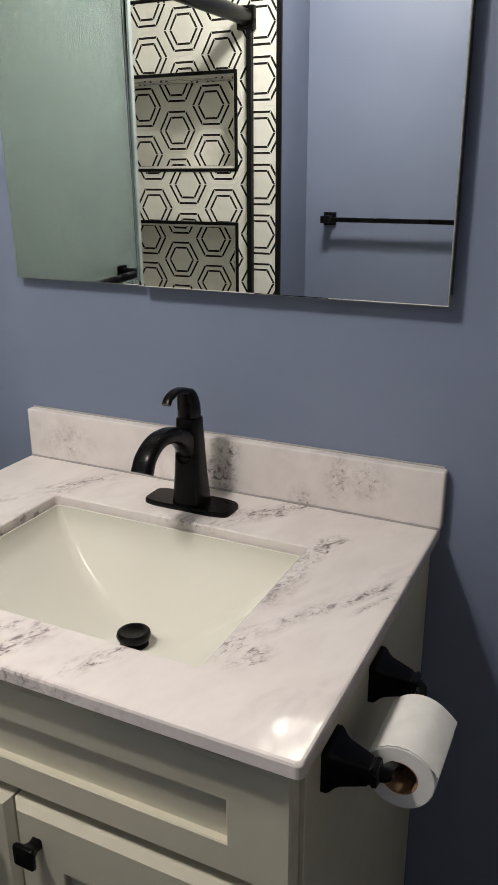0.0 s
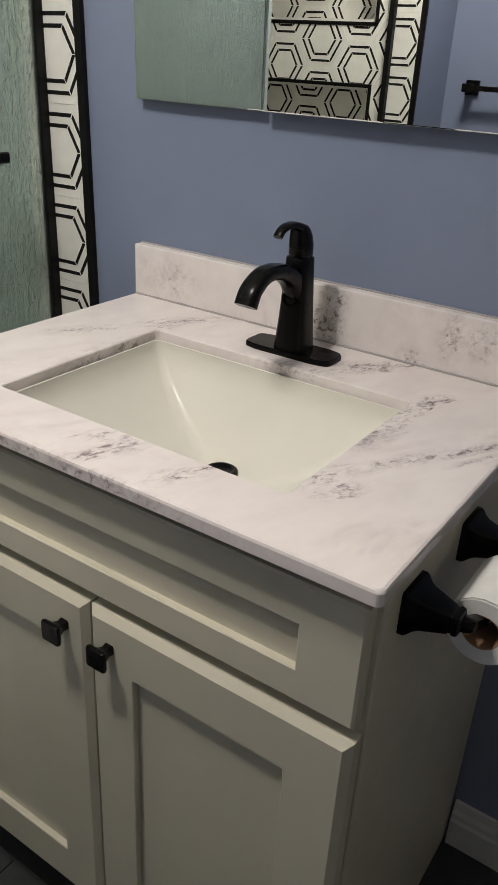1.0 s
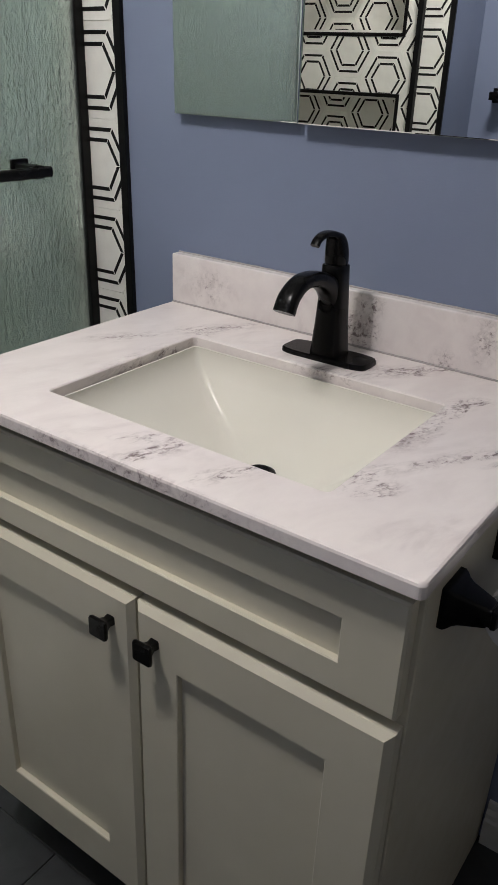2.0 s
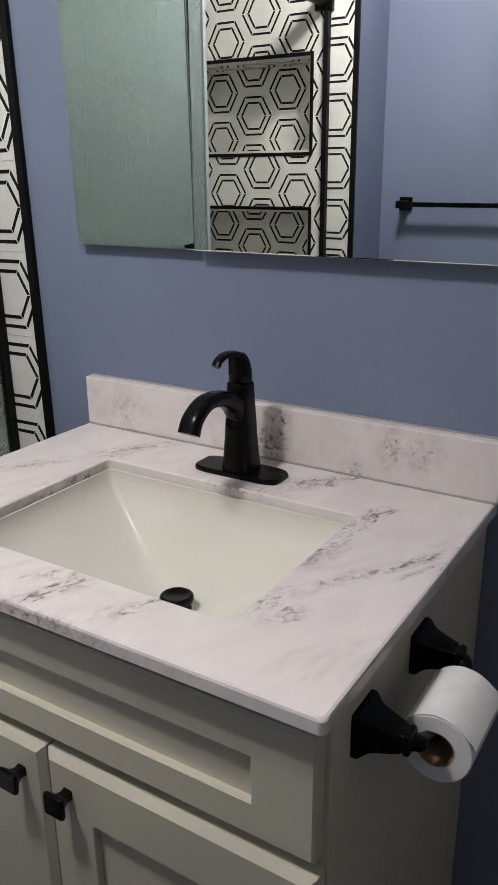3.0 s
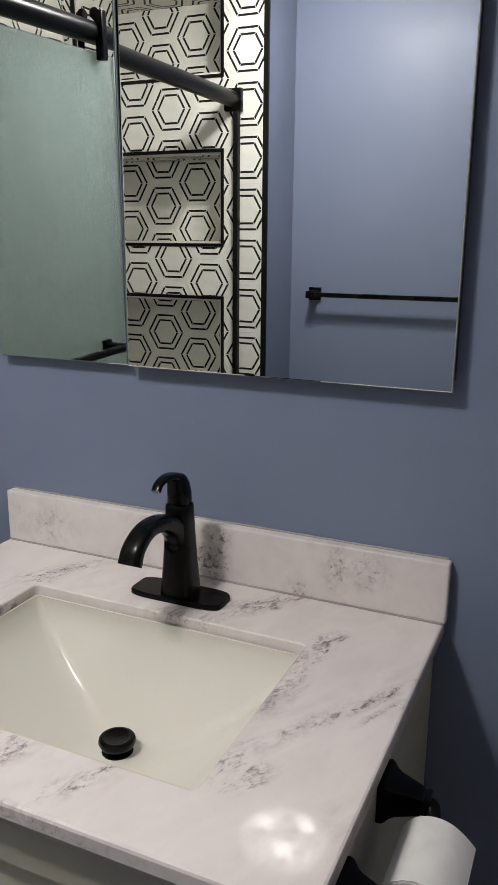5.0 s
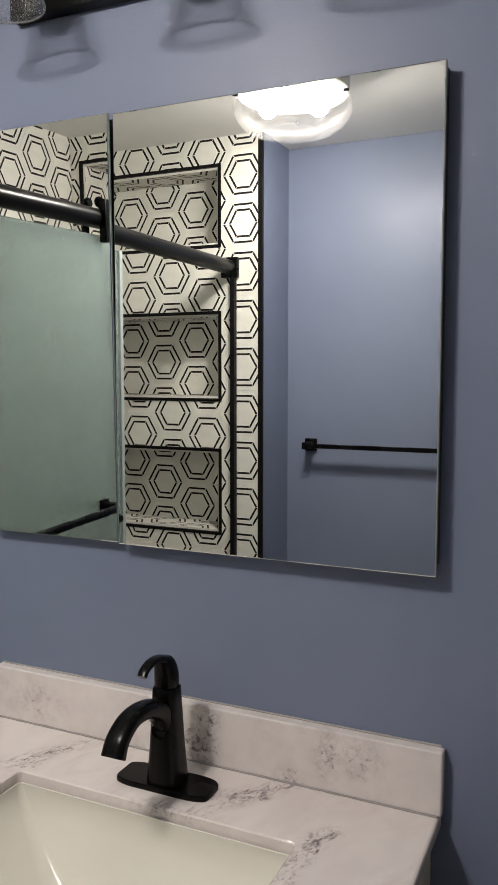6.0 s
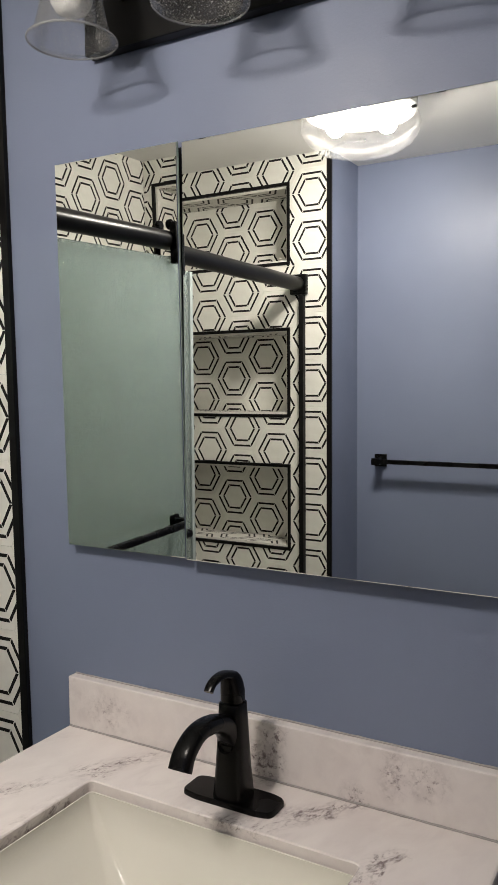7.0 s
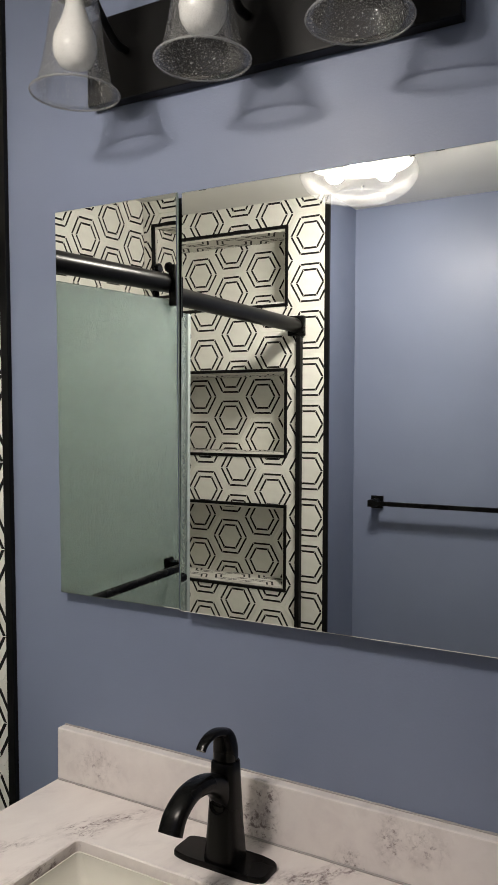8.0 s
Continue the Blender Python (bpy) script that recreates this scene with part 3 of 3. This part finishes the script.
# ---- lamps ----
light = thing("vanity_light", "unlit black three-shade vanity light above the mirror", "vanity light")
part("back_plate", box(bmesh.new(), -0.318, 0.315, -0.026, -0.001, 2.108, 2.250, 0.003), SATIN, light, "long rectangular black back plate")
LY, RIM = -0.148, 2.072
for lx in (-0.235, -0.006, 0.223):
    rows = smooth_path([(lx, -0.024, 2.185), (lx, -0.055, 2.188), (lx, -0.10, 2.225), (lx, LY + 0.02, 2.262), (lx, LY, 2.266), (lx, LY - 0.0, 2.235)], 5)
    part("arm", sweep(bmesh.new(), rows, [(0.007, 0.007)] * len(rows), 12), SATIN, light)
    holder_cup = part("socket_cup", lathe(bmesh.new(), [(0.0, 0.0), (0.030, 0.0), (0.034, -0.006), (0.034, -0.040), (0.030, -0.044), (0.018, -0.044), (0.018, -0.052), (0.0, -0.052)], (lx, LY, 2.258), 32), SATIN, light)
    prof = [(0.0335, 2.214), (0.037, 2.196), (0.0425, 2.152), (0.050, 2.110), (0.0585, 2.075), (0.0665, RIM)]
    inner_prof = [(r - 0.0022, z) for r, z in prof[::-1]]
    part("shade", lathe(bmesh.new(), prof + [(0.0680, RIM - 0.0010), (0.0676, RIM - 0.0028), (0.0655, RIM - 0.0030)] + inner_prof, (lx, LY, 0), 48), SHADE, light, "flared clear seeded glass shade")
    part("rim", lathe(bmesh.new(), [(0.0668 + 0.0013 * math.cos(radians(60 * q)), RIM - 0.001 + 0.0013 * math.sin(radians(60 * q))) for q in range(7)], (lx, LY, 0), 48), RIM_HIGHLIGHT, light, "thick polished glass rim, made paler for its highlight")
    part("bulb", lathe(bmesh.new(), [(0.014, 2.220), (0.015, 2.200), (0.0210, 2.180), (0.0310, 2.157), (0.0335, 2.141), (0.031, 2.125), (0.0235, 2.113), (0.011, 2.1075), (0.0003, 2.1065)], (lx, LY, 0), 28), BULB, light, "frosted white bulb, switched off")

lamp = thing("ceiling_light", "lit flush ceiling light with a seeded glass bowl", "ceiling light")
lx, ly = LAMP
BOWL = 2.292
# the pan is out of view; its width shields the ceiling from the bulbs
part("pan", lathe(bmesh.new(), [(0.0, CEIL - 0.001), (0.150, CEIL - 0.001), (0.150, BOWL - 0.010), (0.143, BOWL - 0.016), (0.0, BOWL - 0.016)], (lx, ly, 0), 48), plain("white_metal_pan", (0.75, 0.75, 0.72), 0.4), lamp, "white metal ceiling pan, unseen, sized to block light going up")
prof = [(0.140, BOWL - 0.012), (0.156, BOWL - 0.026), (0.161, BOWL - 0.045), (0.156, BOWL - 0.066), (0.140, BOWL - 0.088), (0.116, BOWL - 0.104), (0.092, BOWL - 0.112), (0.075, BOWL - 0.110), (0.055, BOWL - 0.102), (0.030, BOWL - 0.098), (0.0005, BOWL - 0.097)]
part("glass_bowl", lathe(bmesh.new(), prof + [(max(r - 0.003, 0.0004), z + 0.003) for r, z in prof[::-1]], (lx, ly, 0), 56), DOME, lamp, "seeded clear glass bowl with a dimpled bottom")
for k in range(3):
    a = radians(73 + 120 * k)
    bx, by = lx + 0.080 * math.cos(a), ly + 0.080 * math.sin(a)
    part("lit_bulb", lathe(bmesh.new(), [(0.0275, 0.001), (0.0275, 0.0), (0.024, -0.014), (0.014, -0.024), (0.0004, -0.0275)], (bx, by, BOWL - 0.030), 16), GLOW, lamp, "glowing round bulb")
    # opaque upper half, added to dim the upper walls and the ceiling
    part("bulb_base", lathe(bmesh.new(), [(0.0, 0.0265), (0.013, 0.0265), (0.017, 0.018), (0.0272, 0.0025), (0.0272, 0.0012), (0.0, 0.0012)], (bx, by, BOWL - 0.030), 16), BULB, lamp, "added white cap that holds the bulb's light downwards")
    part("thumb_screw", lathe(bmesh.new(), [(0.0, 0.0), (0.004, 0.0), (0.004, 0.012), (0.0, 0.012)], (lx + 0.158 * math.cos(a + 1.05), ly + 0.158 * math.sin(a + 1.05), BOWL - 0.034), 10, pose(0, 0, 0, 0, 90, math.degrees(a + 1.05))), BLACK, lamp)

# ---- towel bar ----
bar = thing("towel_bar", "matte black towel bar with square ends on the blue wall", "towel bar")
TZ, TY = 1.282, -1.671
for tx in (-0.414, 0.196):
    bm = box(bmesh.new(), tx - 0.023, tx + 0.023, YS + 0.0005, YS + 0.010, TZ - 0.023, TZ + 0.023, 0.002)
    box(bm, tx - 0.0125, tx + 0.0125, YS + 0.010, TY + 0.014, TZ - 0.0125, TZ + 0.0125, 0.002)
    part("bracket", bm, BLACK, bar, "square wall bracket")
part("rod", box(bmesh.new(), -0.414, 0.196, TY - 0.008, TY + 0.008, TZ - 0.008, TZ + 0.008, 0.002), BLACK, bar)

# ---- sliding shower door ----
XD = -0.628
shower = thing("sliding_shower_door", "rain-glass sliding shower doors hanging from a black rail, pushed to one end", "shower door")
part("top_rail", sweep(bmesh.new(), [(XD, -0.009, 1.912), (XD, YT + 0.001, 1.912)], [(0.0245, 0.025)] * 2, 40, side=(1, 0, 0)), RAIL, shower, "round black top rail", flat_over=1.0)
for ya, yb in ((-0.030, -0.0085), (YT - 0.0085 + 0.0175, YT + 0.031)):
    jamb = part("wall_jamb", box(bmesh.new(), XD + 0.003, XD + 0.020, min(ya, yb), max(ya, yb), 0.11, 1.875, 0.002), SATIN, shower, "black wall channel")
    near_jamb = jamb if ya > -0.5 else near_jamb
    part("rail_bracket", box(bmesh.new(), XD - 0.031, XD + 0.031, min(ya, yb), max(ya, yb), 1.876, 1.946, 0.004), BLACK, shower)
for k, (gx, g0, g1) in enumerate(((XD + 0.0085, -0.788, -0.026), (XD - 0.026, -0.776, -0.026))):
    pane = part("glass_panel", box(bmesh.new(), gx - 0.004, gx + 0.004, g0, g1, 0.122, 1.868, 0.001, 1), RAIN, shower, "obscure green-tinted rain glass panel")
    pane.visible_shadow = False
    part("edge_seal", box(bmesh.new(), gx - 0.006, gx + 0.006, g0 - 0.003, g0 + 0.012, 0.122, 1.868, 0.001, 1), SEAL, pane, "milky plastic edge seal")
    for gy in (-0.715, g1 - 0.10):
        bm = lathe(bmesh.new(), [(0.0, -0.007), (0.011, -0.007), (0.0135, -0.004), (0.0135, 0.004), (0.011, 0.007), (0.0, 0.007)], (gx + 0.0, gy, 1.9525), 24, pose(0, 0, 0, 0, 90))
        box(bm, gx + (0.0045 if k == 0 else -0.012), gx + (0.026 if k == 0 else -0.0045), gy - 0.0105, gy + 0.0105, 1.85, 1.958, 0.003)
        part("roller_hanger", bm, BLACK, pane, "black roller hanger clamped to the glass")
pane = [o for o in shower.children if o.name.startswith("glass_panel")][0]
bm = bmesh.new()
HX, HZ = XD + 0.066, 1.168
rows = smooth_path([(HX, -0.156, HZ), (HX, -0.17, HZ), (HX, -0.30, HZ), (HX, -0.62, HZ), (HX, -0.680, HZ), (HX, -0.688, HZ)], 3)
sweep(bm, rows, [(0.0085, 0.0095)] * len(rows), 14, 3.0)
for hy_ in (-0.183, -0.674):
    box(bm, XD + 0.0130, HX + 0.004, hy_ - 0.012, hy_ + 0.012, HZ - 0.011, HZ + 0.012, 0.003)
    box(bm, XD + 0.0128, XD + 0.0200, hy_ - 0.019, hy_ + 0.019, HZ - 0.019, HZ + 0.019, 0.003)
part("bar_handle", bm, BLACK, pane, "black towel-bar handle on the glass")

# ---- trims at the tile's edges ----
for name, y0, y1 in (("trim", -0.0105, 0.0), ("trim", YT, YT + 0.0105)):
    strip = tagged(part(name, box(bmesh.new(), -0.527, XC + 0.001, y0 if y0 < y1 else y1, y1, 0.0, CEIL - 0.001, 0.0015), SATIN), "black metal edge trim beside the tile", "tile trim", kind="structure")
    edge_trim = strip if y1 == 0.0 else edge_trim
for z0, z1 in ZN:
    w = 0.011
    bm = boxes((NX0 - w, NX1 + w, YT - 0.001, YT + 0.0108, z1 - 0.001, z1 + w - 0.001), (NX0 - w, NX1 + w, YT - 0.001, YT + 0.0108, z0 - w + 0.001, z0 + 0.001),
               (NX0 - w, NX0, YT - 0.001, YT + 0.0108, z0 + 0.001, z1 - 0.001), (NX1, NX1 + w, YT - 0.001, YT + 0.0108, z0 + 0.001, z1 - 0.001))
    tagged(part("trim", bm, SATIN, smooth=0), "black metal trim framing a shower niche", "niche trim", kind="structure")

# ---- hexagon tile ----
PITCH = 0.1648                       # flat to flat
COL = PITCH * 1.5 / math.sqrt(3)     # from column to column
THICK = 0.0085


def hexagon(r):
    return [Vector((r * math.cos(radians(60 * k)), r * math.sin(radians(60 * k)))) for k in range(6)]


def motif():
    """The tile's outline and the short black bars of its two inner hexagons."""
    full = PITCH / math.sqrt(3) - 0.0003
    bars = []
    for f in (0.54, 0.775):
        r, half = f * PITCH / math.sqrt(3), 0.0041
        a, b = hexagon(r + half), hexagon(r - half)
        for k in range(6):
            j = (k + 1) % 6
            gap = 0.018 if f < 0.7 else 0.02
            bars.append([a[k].lerp(a[j], gap), a[k].lerp(a[j], 1 - gap), b[k].lerp(b[j], 1 - gap), b[k].lerp(b[j], gap)])
    return hexagon(full), bars


def clipped(poly, u0, u1, v0, v1):
    for axis, bound, sign in ((0, u0, 1), (0, u1, -1), (1, v0, 1), (1, v1, -1)):
        out = []
        for a, b in zip(poly, poly[1:] + poly[:1]):
            da, db = sign * (a[axis] - bound), sign * (b[axis] - bound)
            if da >= 0:
                out.append(a)
            if da * db < 0:
                out.append(a.lerp(b, da / (da - db)))
        poly = out
        if len(poly) < 3:
            return []
    return poly


def tile_mesh(pieces, bars):
    verts, faces, mats = [], [], []
    for p in pieces:
        n, s = len(p), len(verts)
        c = sum(p, Vector((0, 0))) / n
        verts += [(q.x, q.y, 0.0) for q in p] + [(q.x, q.y, THICK - 0.0004) for q in p]
        verts += [(*(q + (c - q).normalized() * 0.0005), THICK) for q in p]
        for lo in (s, s + n):
            for k in range(n):
                j = (k + 1) % n
                faces.append((lo + k, lo + j, lo + n + j, lo + n + k)), mats.append(0)
        faces.append(tuple(range(s + 2 * n, s + 3 * n))), mats.append(0)
    for p in bars:
        s = len(verts)
        verts += [(q.x, q.y, THICK + 0.0003) for q in p]
        faces.append(tuple(range(s, s + len(p)))), mats.append(1)
    me = bpy.data.meshes.new("tile")
    me.from_pydata(verts, [], faces)
    me.materials.append(TILE), me.materials.append(LINE)
    me.polygons.foreach_set("material_index", mats)
    return me


OUTLINE, BARS = motif()
WHOLE = tile_mesh([OUTLINE], BARS)


def lay(parent, origin, u_way, v_way, regions, u_at, v_at):
    """Hexagons on the plane through origin, in the rectangles (u0, u1, v0, v1); one hexagon has its middle at (u_at, v_at)."""
    u_way, v_way, o = Vector(u_way), Vector(v_way), Vector(origin)
    turn = Matrix((u_way, v_way, u_way.cross(v_way))).transposed().to_4x4()
    lo_u, hi_u = min(r[0] for r in regions), max(r[1] for r in regions)
    lo_v, hi_v = min(r[2] for r in regions), max(r[3] for r in regions)
    for i in range(math.floor((lo_u - u_at) / COL) - 1, math.ceil((hi_u - u_at) / COL) + 2):
        for j in range(math.floor((lo_v - v_at) / PITCH) - 1, math.ceil((hi_v - v_at) / PITCH) + 2):
            mid = Vector((u_at + i * COL, v_at + (j + 0.5 * (i % 2)) * PITCH))
            pieces, bars, whole = [], [], False
            for r in regions:
                w = (r[0] - mid.x, r[1] - mid.x, r[2] - mid.y, r[3] - mid.y)
                p = clipped(OUTLINE, *w)
                if len(p) < 3 or abs(sum(a.x * b.y - a.y * b.x for a, b in zip(p, p[1:] + p[:1]))) < 4e-5:
                    continue
                whole |= w[0] < -0.096 and w[1] > 0.096 and w[2] < -0.083 and w[3] > 0.083
                pieces.append(p)
                bars += [q for q in (clipped(b, *w) for b in BARS) if len(q) > 2]
            if not pieces:
                continue
            ob = new("tile", WHOLE if whole else tile_mesh(pieces, bars))
            ob.parent = parent
            ob.matrix_world = Matrix.Translation(o + u_way * mid.x + v_way * mid.y) @ turn


Z0 = 0.112
# end wall with niches, seen from +y: u runs to -x
band = [(-(-0.5275), -NX1 - 0.0115, Z0, CEIL), (-NX0 + 0.0115, -XW - 0.009, Z0, CEIL)]
edges = [Z0] + [z for pair in reversed(ZN) for z in (pair[0] - 0.0105, pair[1] + 0.0105)] + [CEIL]
band += [(-NX1 - 0.0115, -NX0 + 0.0115, a, b) for a, b in zip(edges[::2], edges[1::2])]
lay(wall_shower_end, (0, YT, 0), (-1, 0, 0), (0, 0, 1), band, 0.583, 1.732)
for z0, z1 in ZN:
    lay(wall_shower_end, (0, YT - ND, 0), (-1, 0, 0), (0, 0, 1), [(-NX1 + 0.001, -NX0 - 0.001, z0, z1)], 0.992, {1.995: 2.073, 1.455: 1.589, 0.972: 1.121}[z0])
    lay(wall_shower_end, (0, 0, z0), (1, 0, 0), (0, 1, 0), [(NX0 + 0.001, NX1 - 0.001, YT - ND + THICK, YT)], -0.94, YT - 0.075)
    lay(wall_shower_end, (0, 0, z1), (1, 0, 0), (0, -1, 0), [(NX0 + 0.001, NX1 - 0.001, -YT, -YT + ND - THICK)], -0.94, -YT + 0.075)
    lay(wall_shower_end, (NX0, 0, 0), (0, 1, 0), (0, 0, 1), [(YT - ND + THICK, YT, z0 + THICK, z1 - THICK)], YT - 0.07, z0 + 0.13)
    lay(wall_shower_end, (NX1, 0, 0), (0, -1, 0), (0, 0, 1), [(-YT, -YT + ND - THICK, z0 + THICK, z1 - THICK)], -YT + 0.07, z0 + 0.13)
lay(wall_north, (0, 0, 0), (1, 0, 0), (0, 0, 1), [(XW + 0.009, -0.5275, Z0, CEIL)], -0.585, 1.333)
# the tile, its trim and the door's channel stand a little out of plumb beside the vanity
def lean(ob, degrees):
    at = Matrix.Translation((-0.52, 0, 0.96))
    ob.matrix_world = at @ pose(0, 0, 0, 0, -degrees, 0) @ at.inverted() @ ob.matrix_world


for ob in wall_north.children:
    lean(ob, 0.8)
lean(edge_trim, 1.2)
lean(near_jamb, 0.5)
lay(wall_west, (XW, 0, 0), (0, 1, 0), (0, 0, 1), [(YT + 0.009, -0.009, Z0, CEIL)], YT + 0.06, 1.35)

# floor tiles
slab_mesh = mesh_of(box(bmesh.new(), -0.2985, 0.2985, -0.1485, 0.1485, -0.008, 0.0, 0.001, 1), "floor_tile", FLOOR, 0)
for i in range(-2, 4):
    for j in range(7):
        x = 0.05 + 0.6 * i + (0.3 if j % 2 else 0.0)
        y = -0.15 - 0.3 * j + 0.07
        if -0.9 < x < XE and y > YS - 0.2:
            ob = new("tile", slab_mesh)
            ob.parent, ob.location = floor, (x, y, 0)
